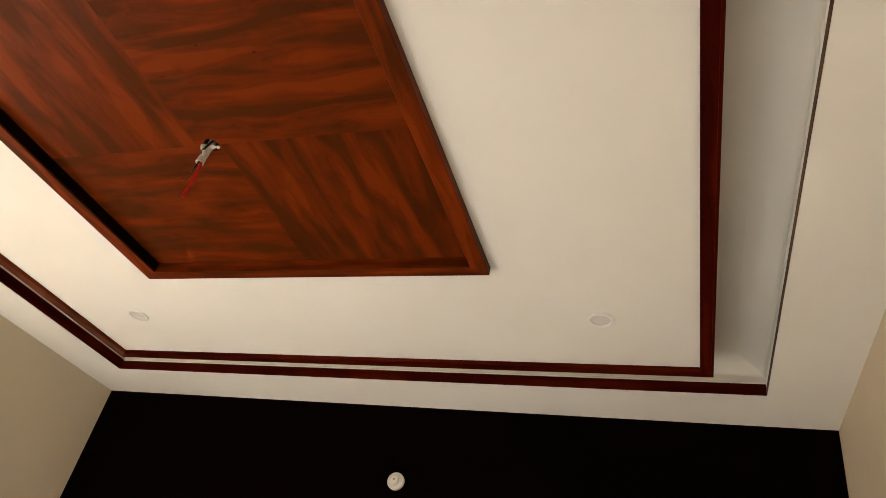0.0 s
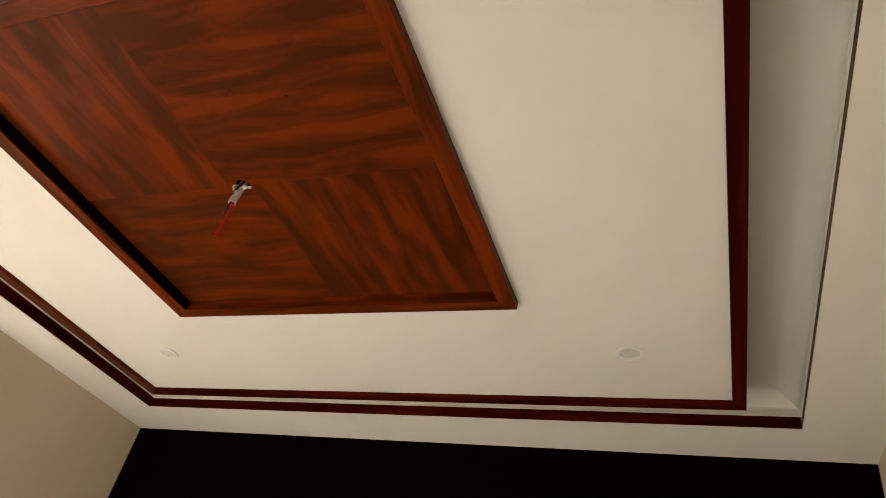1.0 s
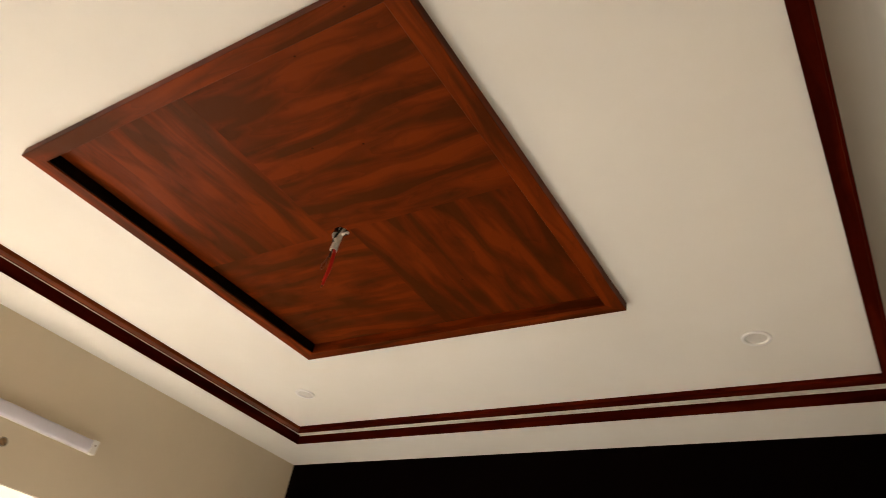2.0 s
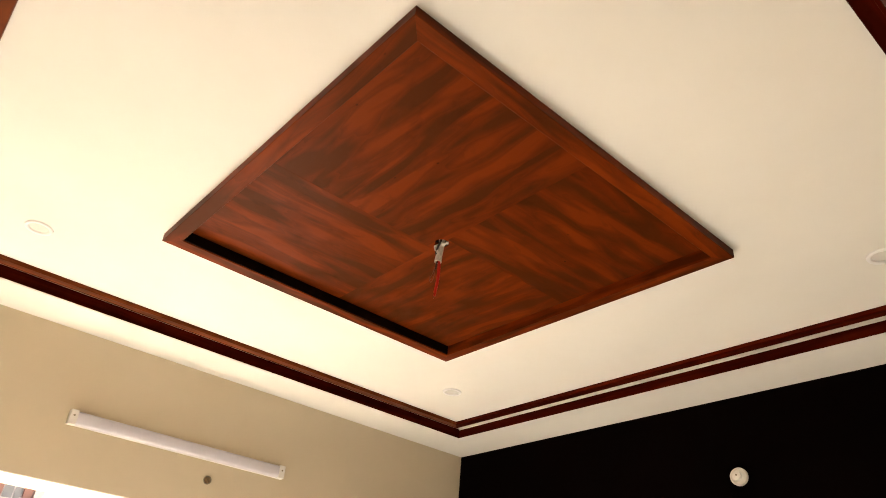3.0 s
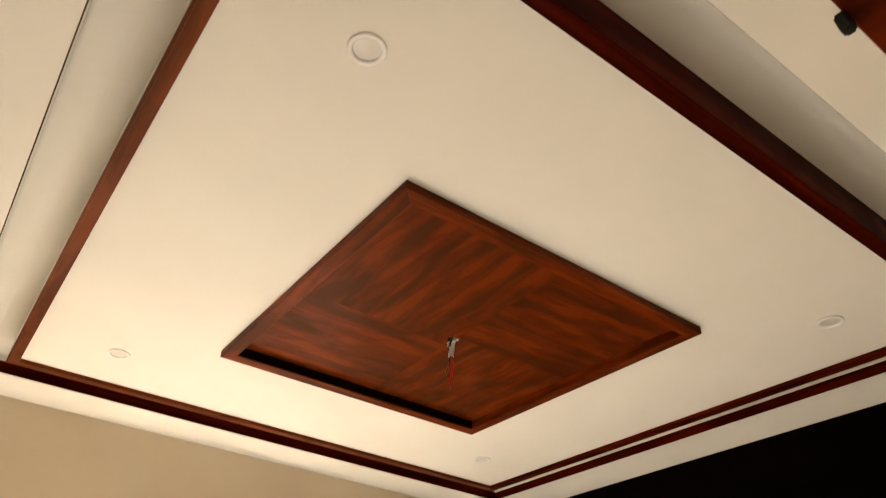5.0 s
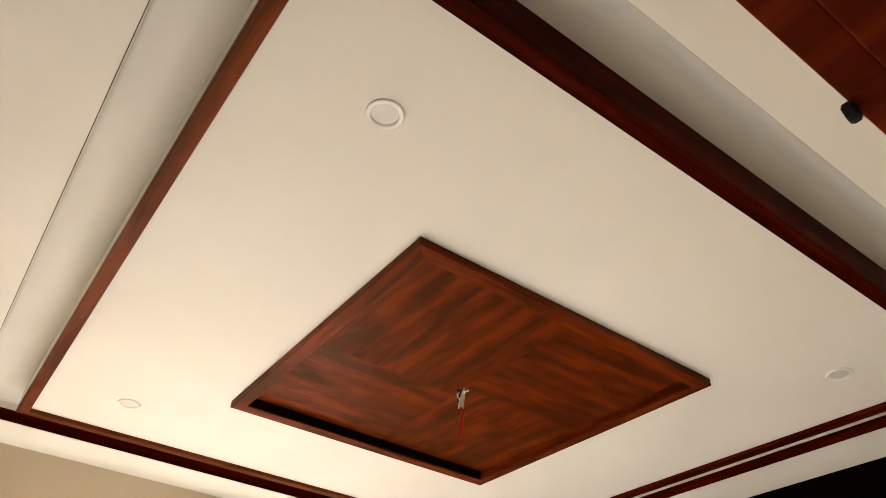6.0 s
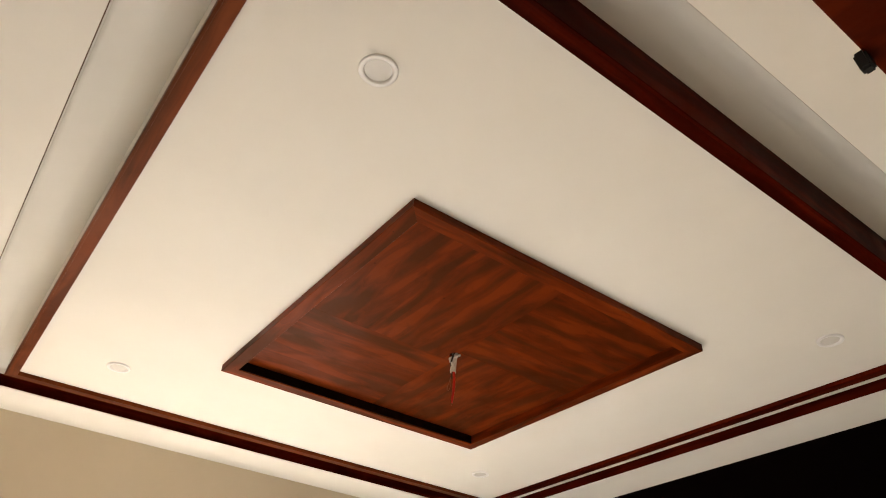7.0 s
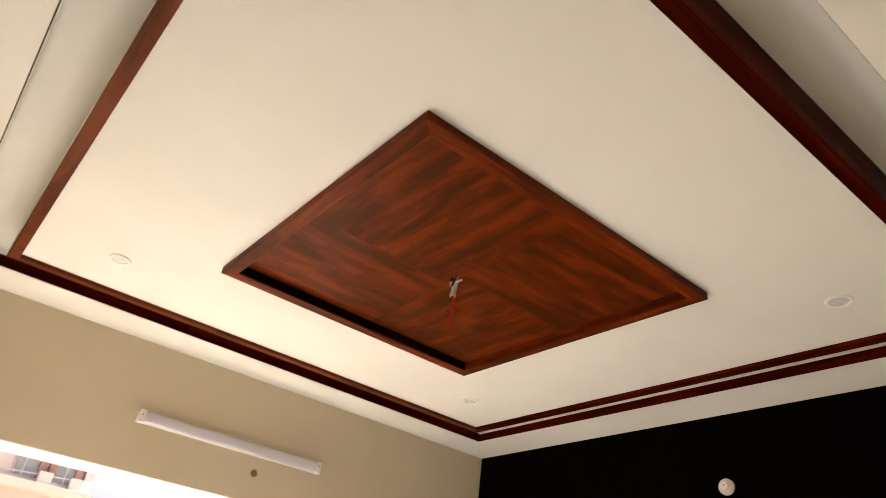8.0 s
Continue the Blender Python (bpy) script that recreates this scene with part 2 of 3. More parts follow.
def box(bm, x0, x1, y0, y1, z0, z1, bevel=0.0):
    made = bmesh.ops.create_cube(bm, size=1.0)["verts"]
    m = Matrix.Translation(((x0 + x1) / 2, (y0 + y1) / 2, (z0 + z1) / 2)) @ Matrix.Diagonal((abs(x1 - x0), abs(y1 - y0), abs(z1 - z0), 1))
    bmesh.ops.transform(bm, matrix=m, verts=made)
    if bevel:
        edges = list({e for v in made for e in v.link_edges})
        bmesh.ops.bevel(bm, geom=edges, offset=bevel, segments=2, affect="EDGES", profile=0.6)
    return bm


def boxed(*args, **kw):
    return box(bmesh.new(), *args, **kw)


def ring(outer, inner, z0, z1):
    """A flat slab with a rectangular hole; outer and inner are (x0, x1, y0, y1)."""
    bm = bmesh.new()
    loops = []
    for x0, x1, y0, y1 in (outer, inner):
        for z in (z0, z1):
            loops.append([bm.verts.new(p + (z,)) for p in ((x0, y0), (x1, y0), (x1, y1), (x0, y1))])
    ob, ot, ib, it = loops
    for i in range(4):
        j = (i + 1) % 4
        for a, b in ((ob, ot), (ot, it), (it, ib), (ib, ob)):
            bm.faces.new((a[i], a[j], b[j], b[i]))
    return bm


def mitred(rect, profile, widen=(1, 1, 1, 1)):
    """Four mitred lengths round rect (x0, x1, y0, y1); the profile is a closed loop of (inset, z). Yields (bmesh, turn)."""
    x0, x1, y0, y1 = rect

    def corners(d):
        a, b, c, e = (d * k for k in widen)
        return [(x0 + a, y0 + c), (x1 - b, y0 + c), (x1 - b, y1 - e), (x0 + a, y1 - e)]

    for side in range(4):
        bm = bmesh.new()
        ends = []
        for c in (side, (side + 1) % 4):
            pull = 0.00005 if c == side else -0.00005
            loop = []
            for d, z in profile:
                x, y = corners(d)[c]
                dx, dy = ((1, 0), (0, 1), (-1, 0), (0, -1))[side]
                loop.append(bm.verts.new((x + dx * pull, y + dy * pull, z)))
            ends.append(loop)
        n = len(profile)
        for i in range(n):
            bm.faces.new((ends[0][i], ends[0][(i + 1) % n], ends[1][(i + 1) % n], ends[1][i]))
        bm.faces.new(ends[0])
        bm.faces.new(ends[1][::-1])
        yield bm, (0, 90, 0, 90)[side]


def lathe(profile, at, seg=36, axis="Z"):
    """A turned body from (radius, height) pairs, heights along axis."""
    bm = bmesh.new()
    rows = []
    for r, h in profile:
        if r < 1e-6:
            rows.append([bm.verts.new((0, 0, h))])
        else:
            rows.append([bm.verts.new((r * math.cos(a), r * math.sin(a), h)) for a in (2 * math.pi * k / seg for k in range(seg))])
    for a, b in zip(rows, rows[1:]):
        for k in range(seg):
            j = (k + 1) % seg
            quad = [a[k % len(a)], a[j % len(a)], b[j % len(b)], b[k % len(b)]]
            quad = list(dict.fromkeys(quad))
            if len(quad) > 2:
                bm.faces.new(quad)
    turn = {"Z": Matrix(), "-Y": Matrix.Rotation(radians(90), 4, "X"), "X": Matrix.Rotation(radians(90), 4, "Y")}[axis]
    bmesh.ops.transform(bm, matrix=Matrix.Translation(at) @ turn, verts=bm.verts)
    return bm


def tube(points, radius, seg=10):
    """A round wire or pipe along points, its ends closed; radius: one number or one a point."""
    bm = bmesh.new()
    pts = [Vector(p) for p in points]
    radii = radius if isinstance(radius, list) else [radius] * len(pts)
    rows = []
    for i, p in enumerate(pts):
        way = (pts[min(i + 1, len(pts) - 1)] - pts[max(i - 1, 0)]).normalized()
        side = way.cross(Vector((0.31, 0.95, 0.02))).normalized()
        up = way.cross(side)
        rows.append([bm.verts.new(p + radii[i] * (math.cos(a) * side + math.sin(a) * up)) for a in (2 * math.pi * k / seg for k in range(seg))])
    for a, b in zip(rows, rows[1:]):
        for k in range(seg):
            bm.faces.new((a[k], a[(k + 1) % seg], b[(k + 1) % seg], b[k]))
    bm.faces.new(rows[0][::-1])
    bm.faces.new(rows[-1])
    return bm


def bend(points, steps=8):
    """A smooth line through points (Catmull-Rom)."""
    p = [Vector(q) for q in points]
    p = [2 * p[0] - p[1]] + p + [2 * p[-1] - p[-2]]
    out = []
    for i in range(1, len(p) - 2):
        for k in range(steps):
            t = k / steps
            out.append(0.5 * (2 * p[i] + (p[i + 1] - p[i - 1]) * t + (2 * p[i - 1] - 5 * p[i] + 4 * p[i + 1] - p[i + 2]) * t * t + (3 * p[i] - p[i - 1] - 3 * p[i + 1] + p[i + 2]) * t ** 3))
    return out + [p[-2]]


# ---- the room ----
W, D = 4.124, 4.122            # along the dark wall, along the beige wall
SOFFIT, PANEL, SLAB = 2.75, 2.7616, 2.8916
BATTEN, RAILS, BOARD = 2.7417, 2.7275, 2.7745     # undersides of the edge batten, the timber frame and its boards
OPEN = (0.318, 3.811, -3.784, -0.320)       # opening in the border ceiling
ISLAND = (0.488, 3.595, -3.576, -0.497)     # hanging middle field
WOOD = (1.2715, 2.8175, -2.786, -1.2925)       # timber frame
MID = (2.033, -2.004)
WIN = (-3.50, -1.35, 0.80, 2.016)           # window opening, y and z
DOORWAY = (-3.87, -2.66, 2.085)              # y from, y to, head

part_floor = tagged(part("floor", boxed(-0.23, W + 0.1, -D - 0.2, 0.2, -0.15, -0.004), GROUT), "pale tiled floor with thin grey joints", "floor", kind="structure")

bm = bmesh.new()
for y0, y1, z0, z1 in ((-D, WIN[0], 0, 3.05), (WIN[1], 0.0, 0, 3.05), (WIN[0], WIN[1], 0, WIN[2]), (WIN[0], WIN[1], WIN[3], 3.05)):
    box(bm, -0.23, 0.0, y0, y1, z0, z1)
wall_west = tagged(part("wall_west", bm, BEIGE), "matt beige painted wall with a wide window", "wall", kind="structure")
wall_north = tagged(part("wall_north", boxed(-0.23, W + 0.2, 0.0, 0.2, 0, 3.05), DARK), "very dark brown painted feature wall", "wall", kind="structure")
bm = bmesh.new()
for y0, y1, z0, z1 in ((-D, DOORWAY[0] - 0.06, 0, 3.05), (DOORWAY[1] + 0.06, 0.0, 0, 3.05), (DOORWAY[0] - 0.06, DOORWAY[1] + 0.06, DOORWAY[2] + 0.06, 3.05)):
    box(bm, W, W + 0.2, y0, y1, z0, z1)
wall_east = tagged(part("wall_east", bm, BEIGE), "matt beige painted wall with a doorway", "wall", kind="structure")
wall_south = tagged(part("wall_south", boxed(-0.23, W + 0.2, -D - 0.2, -D, 0, 3.05), BEIGE), "matt beige painted wall", "wall", kind="structure")

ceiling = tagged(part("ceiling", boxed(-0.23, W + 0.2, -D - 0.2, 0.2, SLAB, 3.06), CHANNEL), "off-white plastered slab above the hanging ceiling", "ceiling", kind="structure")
border = tagged(part("ceiling_border", ring((0.0, W, -D, 0.0), OPEN, SOFFIT, SLAB + 0.01), WHITE), "lowered off-white plasterboard border round the ceiling", "ceiling", kind="structure")

i = 0.0105
hole = 0.0225
field = ring((ISLAND[0] + i, ISLAND[1] - i, ISLAND[2] + i, ISLAND[3] - i), (WOOD[0] + hole, WOOD[1] - hole, WOOD[2] + hole, WOOD[3] - hole), PANEL, SLAB + 0.01)
tagged(part("ceiling_field", field, WHITE), "hanging off-white plasterboard ceiling field", "ceiling", kind="structure")

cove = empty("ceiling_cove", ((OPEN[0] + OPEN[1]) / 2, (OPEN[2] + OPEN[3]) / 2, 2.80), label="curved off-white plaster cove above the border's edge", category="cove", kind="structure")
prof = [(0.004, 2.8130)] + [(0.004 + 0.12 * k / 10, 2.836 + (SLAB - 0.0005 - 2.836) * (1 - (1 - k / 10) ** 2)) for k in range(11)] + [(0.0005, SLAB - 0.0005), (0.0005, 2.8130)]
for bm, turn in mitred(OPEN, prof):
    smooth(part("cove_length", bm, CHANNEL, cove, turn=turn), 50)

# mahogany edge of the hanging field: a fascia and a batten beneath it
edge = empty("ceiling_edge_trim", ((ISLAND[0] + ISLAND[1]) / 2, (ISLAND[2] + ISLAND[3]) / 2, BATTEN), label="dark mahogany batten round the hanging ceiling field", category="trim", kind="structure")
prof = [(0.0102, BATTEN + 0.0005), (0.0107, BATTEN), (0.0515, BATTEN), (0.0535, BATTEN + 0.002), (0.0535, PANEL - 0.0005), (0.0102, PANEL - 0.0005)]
# south and west lengths take the copy with the reflected light in it
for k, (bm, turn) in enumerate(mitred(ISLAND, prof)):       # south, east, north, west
    part("batten", bm, SHEEN_TRIM if k in (0, 3) else TRIM, edge, "stained batten, browner and paler with window sheen in its colour" if k in (0, 3) else "", turn=turn)
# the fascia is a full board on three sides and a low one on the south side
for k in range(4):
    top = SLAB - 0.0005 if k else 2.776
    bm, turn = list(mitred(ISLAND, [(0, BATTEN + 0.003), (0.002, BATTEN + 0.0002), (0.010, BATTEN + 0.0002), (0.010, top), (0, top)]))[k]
    part("fascia", bm, TRIM if k else SHEEN_TRIM, edge, "" if k else "low stained fascia board, browner with window sheen in its colour", turn=turn)
bm, turn = next(mitred(ISLAND, [(0.0005, 2.7763), (0.010, 2.7763), (0.010, SLAB - 0.0005), (0.0005, SLAB - 0.0005)]))
part("upstand", bm, WHITE, edge, "white plasterboard upstand above the low fascia", turn=turn)

lip = empty("border_lip_trim", ((OPEN[0] + OPEN[1]) / 2, (OPEN[2] + OPEN[3]) / 2, 2.747), label="dark mahogany strip lining the edge of the ceiling border", category="trim", kind="structure")
lip_profile = [(0.0003, 2.7530), (0.0015, 2.7530), (0.0018, 2.7534), (0.0018, 2.806), (0.0003, 2.806)]
low_profile = [(d, min(z, 2.784)) for d, z in lip_profile]
tall_profile = [(d, z + 0.006 if z > 2.8 else z) for d, z in lip_profile]
for k, profile in enumerate((low_profile, low_profile, lip_profile, tall_profile)):      # south, east, north, west
    bm, turn = list(mitred(OPEN, profile))[k]
    part("strip", bm, BARE if k < 2 else TRIM, lip, "narrow unstained brown strip" if k < 2 else "", turn=turn)

# ---- the timber panel in the middle ----
wood = empty("timber_ceiling_panel", (MID[0], MID[1], 2.74), label="red-brown stained timber ceiling panel in a raised frame", category="ceiling panel")
prof = [(0, RAILS + 0.0015), (0.0015, RAILS), (0.055, RAILS), (0.056, RAILS + 0.001), (0.056, BOARD - 0.0005), (0.0435, BOARD - 0.0005), (0.0435, PANEL - 0.0005), (0, PANEL - 0.0005)]
for bm, turn in mitred(WOOD, prof, (1.15, 1.07, 1.03, 0.95)):
    part("frame_rail", bm, RAIL, wood, turn=turn)
# near-black strip stands in for the shade on the west rail's inner face
part("inner_strip", boxed(WOOD[0] + 0.0646, WOOD[0] + 0.0706, WOOD[2] + 0.0582, WOOD[3] - 0.0537, RAILS + 0.004, BOARD - 0.0006), RAIL_SHADE, wood, "near-black strip standing in for shade inside the frame", turn=0)


SEAM_S, SEAM_N = 1.980, 2.068      # x of the joint between the southern and between the northern boards


def quarter(sx, sy):
    """One veneered quarter board; the two that meet at the cable outlet have a half-round notch for it."""
    inner = SEAM_S if sy < 0 else SEAM_N
    x0, x1 = inner + sx * 0.0002, (WOOD[1] if sx > 0 else WOOD[0]) - sx * (hole + 0.001)
    y0, y1 = MID[1] + sy * 0.0002, (WOOD[3] if sy > 0 else WOOD[2]) - sy * (hole + 0.001)
    loop = [(x0, y0)]
    if sx * sy < 0:
        turns = [math.pi * k / 12 for k in range(13)]
        loop += [(MID[0] - sx * 0.027 * math.cos(a), y0 + sy * 0.027 * math.sin(a)) for a in turns]
    loop += [(x1, y0), (x1, y1), (x0, y1)]
    bm = bmesh.new()
    low = [bm.verts.new((x, y, BOARD)) for x, y in loop]
    high = [bm.verts.new((x, y, BOARD + 0.012)) for x, y in loop]
    n = len(loop)
    for k in range(n):
        bm.faces.new((low[k], low[(k + 1) % n], high[(k + 1) % n], high[k]))
    bm.faces.new(low)
    bm.faces.new(high)
    return bm


for sx, sy, turn in ((-1, -1, 90), (1, -1, 0), (1, 1, 90), (-1, 1, 0)):
    part("veneer_board", quarter(sx, sy), VENEER, wood, turn=turn)

# ---- cable outlet ----
def sleeve(points, outer, inner, seg=14):
    """An open pipe with a wall thickness along points."""
    bm = bmesh.new()
    pts = [Vector(p) for p in points]
    rows = []
    for radii, order in ((outer, range(len(pts))), (inner, range(len(pts) - 1, -1, -1))):
        for i in order:
            way = (pts[min(i + 1, len(pts) - 1)] - pts[max(i - 1, 0)]).normalized()
            side = way.cross(Vector((0.31, 0.95, 0.02))).normalized()
            up = way.cross(side)
            rows.append([bm.verts.new(pts[i] + radii[i] * (math.cos(a) * side + math.sin(a) * up)) for a in (2 * math.pi * k / seg for k in range(seg))])
    for a, c in zip(rows, rows[1:] + rows[:1]):
        for k in range(seg):
            bm.faces.new((a[k], a[(k + 1) % seg], c[(k + 1) % seg], c[k]))
    return bm


def crumb(at, size, seed):
    """A rough lump of plaster."""
    bm = bmesh.new()
    bmesh.ops.create_icosphere(bm, subdivisions=2, radius=1.0)
    for v in bm.verts:
        v.co *= 1.0 + 0.55 * noise.noise(v.co * 1.6 + Vector((seed, seed * 0.7, 3.1)))
        v.co = Vector((v.co.x * size[0], v.co.y * size[1], v.co.z * size[2])) + Vector(at)
    return bm


def cable_outlet():
    thing = empty("cable_outlet", (MID[0], MID[1], BOARD), label="bare cable outlet with a plaster-spotted conduit and red wires", category="cable outlet")
    x, y = MID[0] - 0.010, MID[1] + 0.002
    part("cavity", lathe([(0.0, 0.05), (0.034, 0.05), (0.034, 0.0125)], (MID[0], MID[1], BOARD), 20), VOID, thing, "dark round hole")
    smooth(part("conduit", sleeve([(x + 0.006, y + 0.004, 2.815), (x + 0.002, y + 0.002, 2.765), (x - 0.003, y + 0.001, 2.728), (x - 0.005, y, 2.706), (x - 0.0055, y, 2.697)], [0.0115, 0.0118, 0.0122, 0.0132, 0.0138], [0.0095, 0.0098, 0.0100, 0.0108, 0.0115]), PVC, thing, "white plastic conduit spotted with plaster"))
    part("tape", tube(bend([(x + 0.0115, y - 0.006, 2.792), (x + 0.004, y - 0.0105, 2.765), (x - 0.004, y - 0.0115, 2.742), (x - 0.008, y - 0.0105, 2.727)]), [0.0035, 0.005, 0.0042, 0.0055] * 6 + [0.002], 7), TAPE, thing, "ragged black tape")
    for k, (dx, dy, z, size) in enumerate(((-0.016, -0.006, 2.768, (0.010, 0.008, 0.009)), (-0.010, -0.012, 2.752, (0.006, 0.005, 0.010)), (0.019, 0.000, 2.766, (0.011, 0.008, 0.005)), (0.031, 0.006, 2.770, (0.007, 0.006, 0.005)), (0.003, -0.014, 2.735, (0.005, 0.004, 0.008)))):
        part("plaster_crumb", crumb((x + dx, y + dy, z), size, 2.3 * k), PVC, thing, "crumb of plaster")
    smooth(part("hook", tube(bend([(x + 0.030, y + 0.010, 2.83), (x + 0.031, y + 0.009, 2.782), (x + 0.024, y + 0.006, 2.767), (x + 0.008, y + 0.002, 2.768)]), 0.0055, 8), TAPE, thing, "black steel hook smeared with plaster"))
    part("red_wire", tube(bend([(x - 0.002, y + 0.002, 2.715), (x + 0.002, y + 0.004, 2.672), (x + 0.001, y + 0.004, 2.620), (x - 0.006, y - 0.001, 2.552)]), 0.0042, 8), RED, thing, "red wire")
    part("red_wire", tube(bend([(x - 0.004, y + 0.001, 2.715), (x - 0.002, y + 0.002, 2.668), (x - 0.003, y + 0.002, 2.620), (x - 0.008, y - 0.001, 2.568)]), 0.0036, 8), RED, thing, "red wire")
    part("wire_tip", tube([(x - 0.006, y - 0.001, 2.553), (x - 0.0075, y - 0.002, 2.541)], 0.0016, 6), COPPER, thing, "bare copper wire end")
    part("black_wire", tube(bend([(x - 0.007, y, 2.71), (x - 0.010, y - 0.002, 2.690), (x - 0.013, y - 0.003, 2.668)]), 0.0032, 8), TAPE, thing, "black wire stub")
    part("thin_wire", tube(bend([(x - 0.008, y, 2.70), (x - 0.022, y - 0.006, 2.655), (x - 0.029, y - 0.012, 2.625), (x - 0.021, y - 0.010, 2.613), (x - 0.015, y - 0.005, 2.632), (x - 0.017, y - 0.004, 2.66)]), 0.0011, 6), COPPER, thing, "thin brown wire")
    part("thin_wire", tube(bend([(x - 0.008, y, 2.70), (x - 0.016, y - 0.010, 2.65), (x - 0.025, y - 0.015, 2.632), (x - 0.020, y - 0.014, 2.620)]), 0.0010, 6), COPPER, thing, "thin brown wire")


cable_outlet()

# ---- downlights ----
def downlight(x, y):
    thing = empty("downlight", (x, y, PANEL), label="round white recessed downlight, switched off", category="downlight", group="downlights in the ceiling field")
    smooth(part("rim", lathe([(0.053, 0.0), (0.0530, -0.0048), (0.0518, -0.0068), (0.049, -0.0074), (0.0425, -0.0071), (0.0400, -0.0060), (0.0375, -0.0012), (0.0375, -0.0003)], (x, y, PANEL)), RIM, thing), 50)
    smooth(part("lens", lathe([(0.0, -0.0018), (0.028, -0.0015), (0.0373, -0.0008)], (x, y, PANEL)), LENS, thing, "frosted white lens"))
    return thing


first = downlight(0.915, -0.927)
for x, y in ((3.179, -0.927), (0.915, -3.157), (3.179, -3.157)):
    copy_thing(first, pose(x, y, PANEL))

# ---- beige wall: tube light, conduit hole, window ----
def tube_light():
    y0, y1, z = -2.617, -1.405, 2.316
    thing = empty("tube_light", (0.0, (y0 + y1) / 2, z), label="slim white tube light with a frosted cover, switched off", category="tube light")
    part("backing", boxed(0.0005, 0.022, y0 + 0.02, y1 - 0.02, z - 0.035, z + 0.035, bevel=0.002), PLASTIC, thing)
    bm = bmesh.new()
    loop = [(0.0222, -0.0345)] + [(0.0222 + 0.018 * math.sin(math.pi * k / 12) ** 0.3, -0.0345 + 0.069 * k / 12) for k in range(1, 12)] + [(0.0222, 0.0345)]
    ends = [[bm.verts.new((a, yy, z + b)) for a, b in loop] for yy in (y0 + 0.036, y1 - 0.036)]
    for k in range(len(loop)):
        j = (k + 1) % len(loop)
        bm.faces.new((ends[0][k], ends[0][j], ends[1][j], ends[1][k]))
    bm.faces.new(ends[0]), bm.faces.new(ends[1])
    smooth(part("cover", bm, DIFFUSER, thing, "frosted cover"), 50)
    for a, b in ((y0, y0 + 0.036), (y1 - 0.036, y1)):
        cap = part("end_cap", boxed(0.0008, 0.0415, a, b, z - 0.0362, z + 0.0362, bevel=0.003), PLASTIC, thing, "glossy white end cap")
        part("screw", lathe([(0.0, 0.0015), (0.004, 0.0012), (0.005, 0.0)], (0.0416, (a + b) / 2, z + 0.008), 12, "X"), CEMENT, cap)


tube_light()

pocket = empty("conduit_hole", (0.0, -1.837, 2.184), label="round open conduit hole in the beige wall", category="conduit hole")
part("rim", lathe([(0.023, 0.0006), (0.023, 0.002), (0.020, 0.003), (0.018, 0.0015), (0.018, 0.0006)], (0.0, -1.837, 2.184), 24, "X"), CEMENT, pocket, "rough grey cement rim")
# flat disc on the wall; its brown stands in for the hole's dim inside
part("cavity", lathe([(0.0, 0.0008), (0.0185, 0.0008), (0.0185, 0.0004)], (0.0, -1.837, 2.184), 24, "X"), GLOOM, pocket)

y0, y1, z0, z1 = WIN
window = empty("window_1", (-0.17, (y0 + y1) / 2, z0), label="wide white-framed sliding window in a deep reveal", category="window", kind="structure")
for n, b in (("frame_sill", (-0.228, -0.185, y0 + 0.002, y1 - 0.002, z0 + 0.001, z0 + 0.05)), ("frame_jamb", (-0.228, -0.185, y0 + 0.002, y0 + 0.045, z0 + 0.051, z1 - 0.0055)), ("frame_jamb", (-0.228, -0.185, y1 - 0.045, y1 - 0.002, z0 + 0.051, z1 - 0.0055))):
    part(n, boxed(*b, bevel=0.003), ALU, window)
part("reveal_head", boxed(-0.2295, -0.0005, y0 + 0.001, y1 - 0.001, z1 - 0.005, z1 - 0.0005), LEDGE, window, "cream plastered reveal")
sunshade = tagged(part("sunshade", boxed(-0.31, -0.231, y0 - 0.2, y1 + 0.2, z1 - 0.004, z1 + 0.10), LEDGE), "cream concrete sunshade slab above the window", "sunshade", kind="structure")

# ---- dark wall: lamp holder ----
x, z = 2.077, 2.341
holder = empty("lamp_holder", (x, 0.0, z), label="round white plastic lamp holder without a bulb", category="lamp holder")
smooth(part("base", lathe([(0.0, 0.0005), (0.044, 0.0005), (0.0445, 0.016), (0.043, 0.020), (0.039, 0.020), (0.036, 0.012), (0.0, 0.012)], (x, 0.0, z), 32, "-Y"), PLASTIC, holder))
cup = smooth(part("socket", lathe([(0.022, 0.0122), (0.0235, 0.020), (0.023, 0.033), (0.021, 0.035), (0.010, 0.035), (0.0, 0.0345)], (x - 0.004, 0.0, z + 0.002), 28, "-Y"), PLASTIC, holder))
part("screw", lathe([(0.0, 0.0375), (0.0035, 0.037), (0.005, 0.0353)], (x - 0.002, 0.0, z + 0.004), 12, "-Y"), CEMENT, cup)

# ---- doorway ----
ya, yb, zh = DOORWAY
dw = empty("door_1", (W + 0.1, (ya + yb) / 2, 0.0), label="polished red-brown timber door frame of an open doorway", category="door frame", kind="structure")
FX = W - 0.005


def head_bm(a, b, z0):
    bm = bmesh.new()
    box(bm, FX, FX + 0.060, a, b, z0, zh + 0.058, bevel=0.004)
    box(bm, FX + 0.0605, FX + 0.125, a, b, z0 - 0.016, zh + 0.058, bevel=0.004)
    return bm


part("head", head_bm(ya - 0.058, yb + 0.058, zh - 0.02), DOOR, dw)
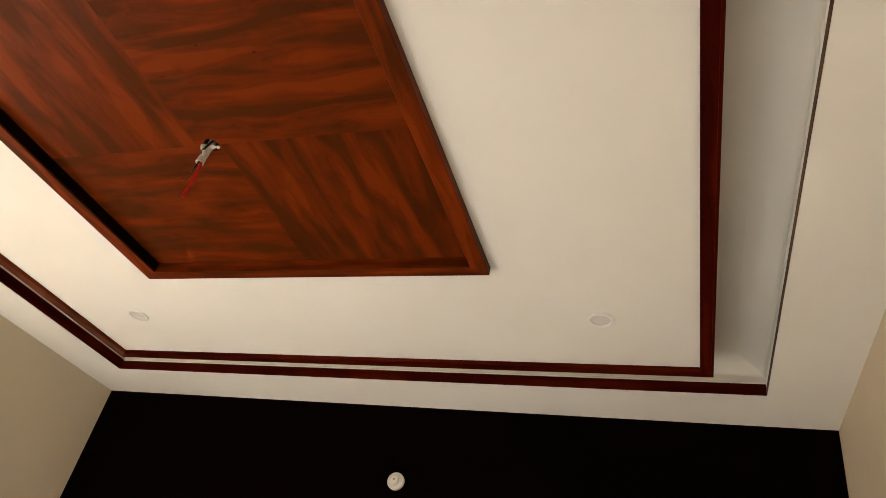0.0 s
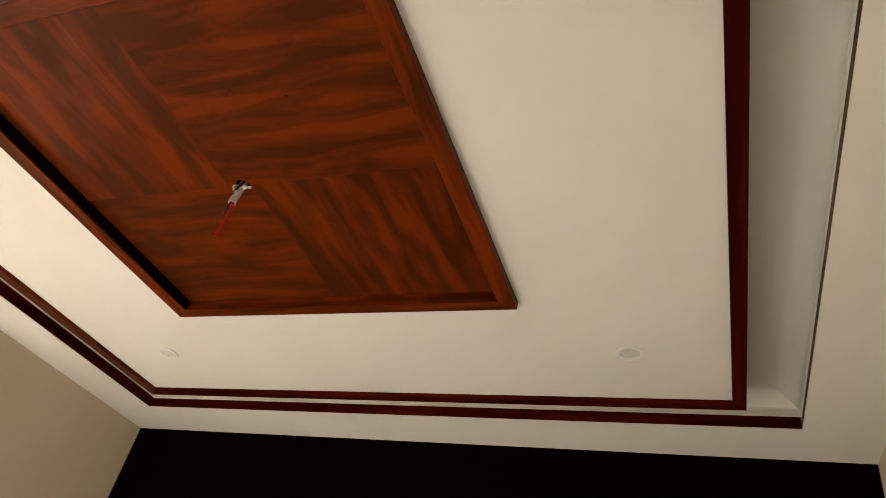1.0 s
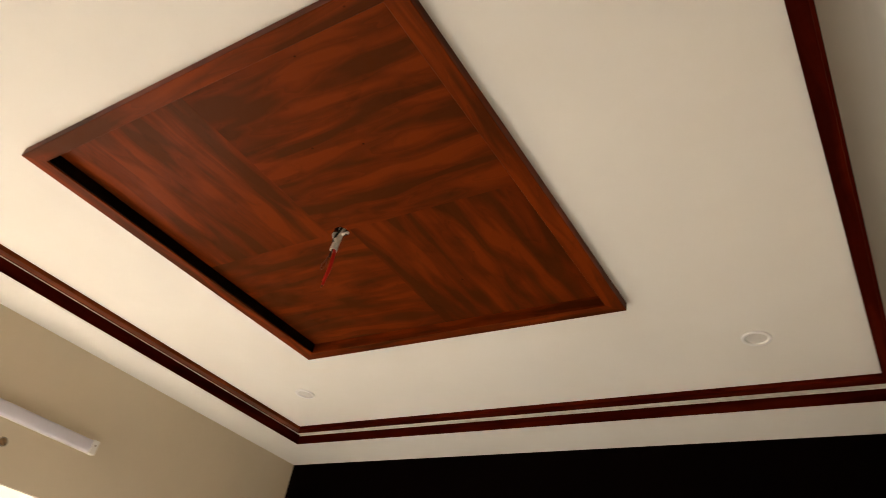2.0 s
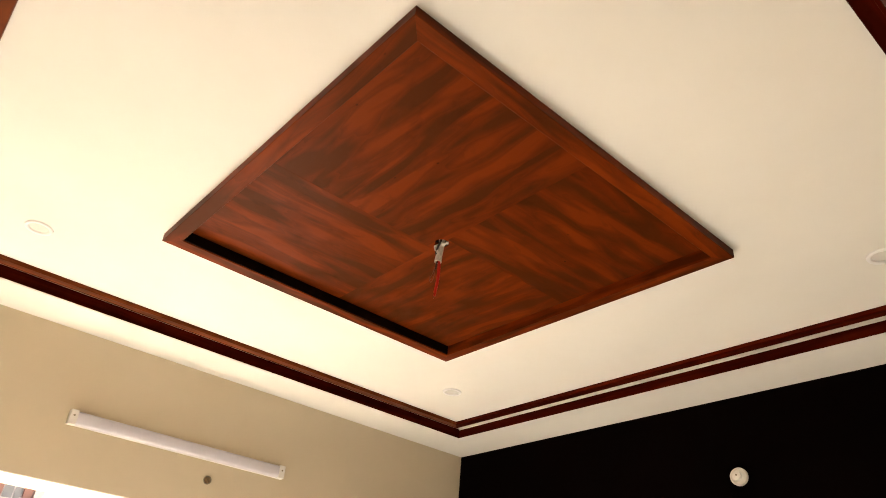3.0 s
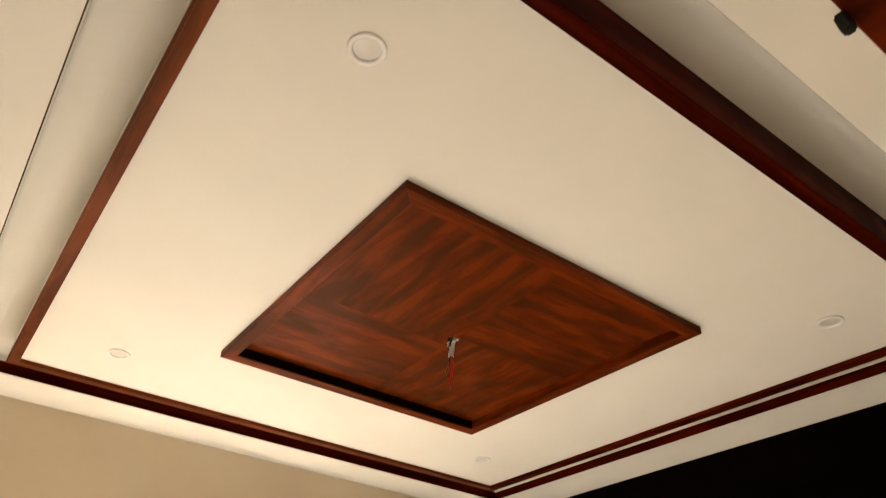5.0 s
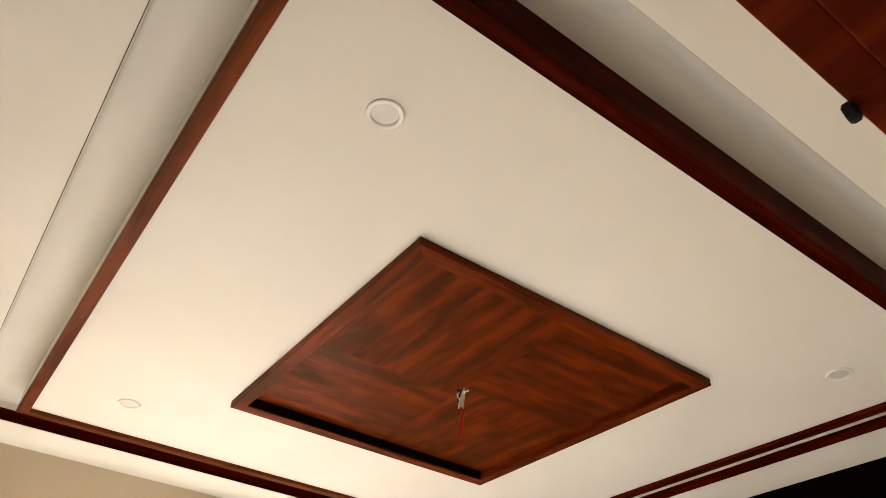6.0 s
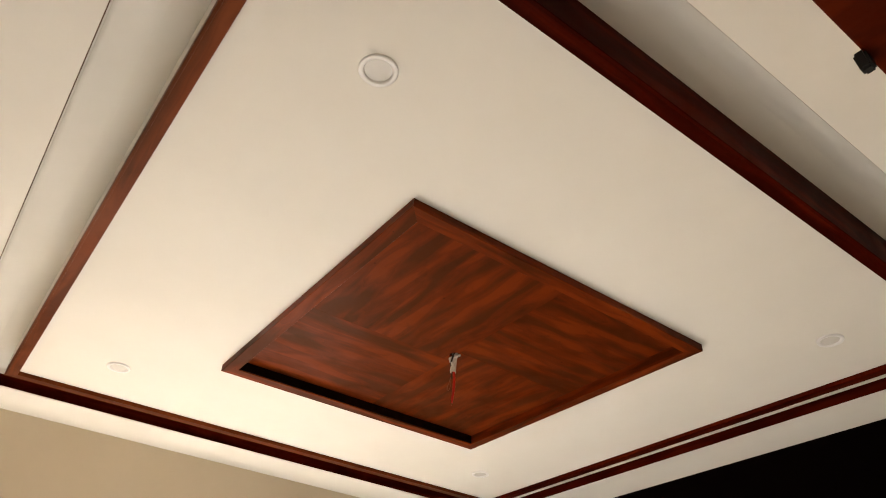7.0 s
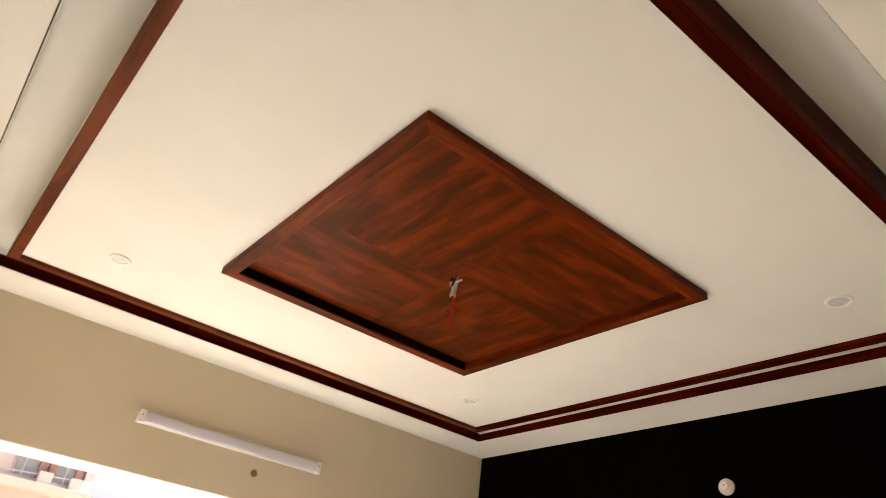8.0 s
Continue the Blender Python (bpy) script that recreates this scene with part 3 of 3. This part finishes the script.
for yy, s in ((ya, 1), (yb, -1)):
    bm = bmesh.new()
    box(bm, FX, FX + 0.060, min(yy - s * 0.058, yy), max(yy - s * 0.058, yy), 0.0, zh - 0.0365, bevel=0.004)
    box(bm, FX + 0.0605, FX + 0.125, min(yy - s * 0.058, yy + s * 0.016), max(yy - s * 0.058, yy + s * 0.016), 0.0, zh - 0.0365, bevel=0.004)
    part("jamb", bm, DOOR, dw)
bm = boxed(FX - 0.012, FX + 0.004, -2.950, -2.916, zh - 0.044, zh - 0.0205)
for v in bm.verts:
    if v.co.z < zh - 0.03:
        v.co.y = -2.930 + (v.co.y + 2.930) * 0.45
bmesh.ops.bevel(bm, geom=bm.edges[:], offset=0.003, segments=2, affect="EDGES")
part("bolt_keeper", bm, BLACK, dw, "small black iron bolt keeper")

# the hall behind the doorway, plain walls that close the place
bm = bmesh.new()
box(bm, W + 0.2, 9.2, 0.0, 0.2, 0, 3.05)
box(bm, W + 0.2, 9.2, -7.2, -7.0, 0, 3.05)
box(bm, 9.0, 9.2, -7.0, 0.0, 0, 3.05)
box(bm, W, W + 0.2, -7.0, -D - 0.2, 0, 3.05)
tagged(part("wall_hall", bm, BEIGE), "plain beige walls of the hall behind the doorway", "wall", kind="structure")
tagged(part("floor_hall", boxed(W + 0.1, 9.2, -7.2, 0.2, -0.15, -0.001), FLOOR), "plain pale tiled floor of the hall", "floor", kind="structure")
tagged(part("ceiling_hall", boxed(W + 0.2, 9.2, -7.2, 0.2, 2.95, 3.06), WHITE), "plain white ceiling of the hall", "ceiling", kind="structure")

# ---- outside ----
ground = tagged(part("ground", boxed(-900, -0.231, -900, 900, -3.4, -3.2), DUST), "dusty pale ground outside", "ground", kind="structure")


def facade():
    X = -34.0
    house = empty("apartment_building", (X - 5, -6.0, -3.2), label="pink apartment building with brick-red window bays", category="building")
    for a, b in ((-30.0, -3.2), (-0.2, 1.05), (4.35, 4.75)):
        part("wall_pier", boxed(X - 10, X, a, b, -3.2, 12.6), PINK, house)
    for a, b in ((-3.2, -0.2), (1.05, 4.35)):
        part("back_wall", boxed(X - 10, X - 0.35, a, b, -3.2, 12.6), PINK, house)
        for z in (-3.2, -0.2, 2.9, 6.0, 9.1):
            part("spandrel", boxed(X - 0.349, X, a, b, z, z + 0.55), PINK, house)
    part("roof", boxed(X - 10.4, X + 0.4, -30.3, 5.0, 12.6, 12.9), LEDGE, house, "cream roof slab")
    for z in (-0.2, 2.9, 6.0, 9.1):
        part("ledge", boxed(X, X + 0.5, -3.3, 4.8, z + 0.02, z + 0.36, bevel=0.02), LEDGE, house, "cream ledge")
        for a, b, mid in ((1.32, 2.25, 1.66), (3.05, 3.90, 3.52)):
            win = part("window", boxed(X - 0.33, X - 0.26, a, b, z + 0.55, z + 1.95), ALU, house)
            for p, q in ((a + 0.03, mid - 0.03), (mid + 0.03, b - 0.03)):
                part("pane", boxed(X - 0.259, X - 0.235, p, q, z + 0.6, z + 1.9), SHADEGREY, win)
        for a, b in ((2.27, 2.60), (2.72, 3.03), (3.92, 4.28)):
            part("red_panel", boxed(X - 0.348, X - 0.12, a, b, z + 0.552, z + 2.5), BRICKRED, house, "brick-red panel in a bay")
        # this panel's brick red stands in for the shade of an open recess
        part("red_panel", boxed(X - 0.348, X - 0.2, -3.1, -0.45, z + 1.0, z + 2.1), BRICKRED, house, "brick-red panel in a bay")
        part("balcony_front", boxed(X - 0.1, X + 0.05, -3.2, -0.2, z + 0.551, z + 0.75), PINK, house)
        part("cable", tube(bend([(X + 0.02, -3.25, z + 0.47), (X + 0.12, 1.4, z + 0.70), (X + 0.12, 4.2, z + 0.85), (X + 0.02, 4.72, z + 0.89)]), 0.028, 8), ALU, house, "pale cable strung along the front")
        for a in (2.30, 3.72):
            part("outdoor_unit", boxed(X + 0.02, X + 0.35, a, a + 0.62, z + 0.361, z + 0.90, bevel=0.02), ALU, house, "white boxed outdoor unit on the ledge")


facade()

# ---- floor tiles ----
for ix in range(7):
    for iy in range(7):
        x0, y0 = 0.003 + ix * 0.6, -0.6 - iy * 0.6
        x1, y1 = min(x0 + 0.597, W - 0.003), y0 + 0.597
        y0 = max(y0, -D + 0.003)
        if x1 - x0 < 0.02 or y1 - y0 < 0.02:
            continue
        part("tile", boxed(x0, x1, y0, y1, -0.0038, 0.0), FLOOR, part_floor)
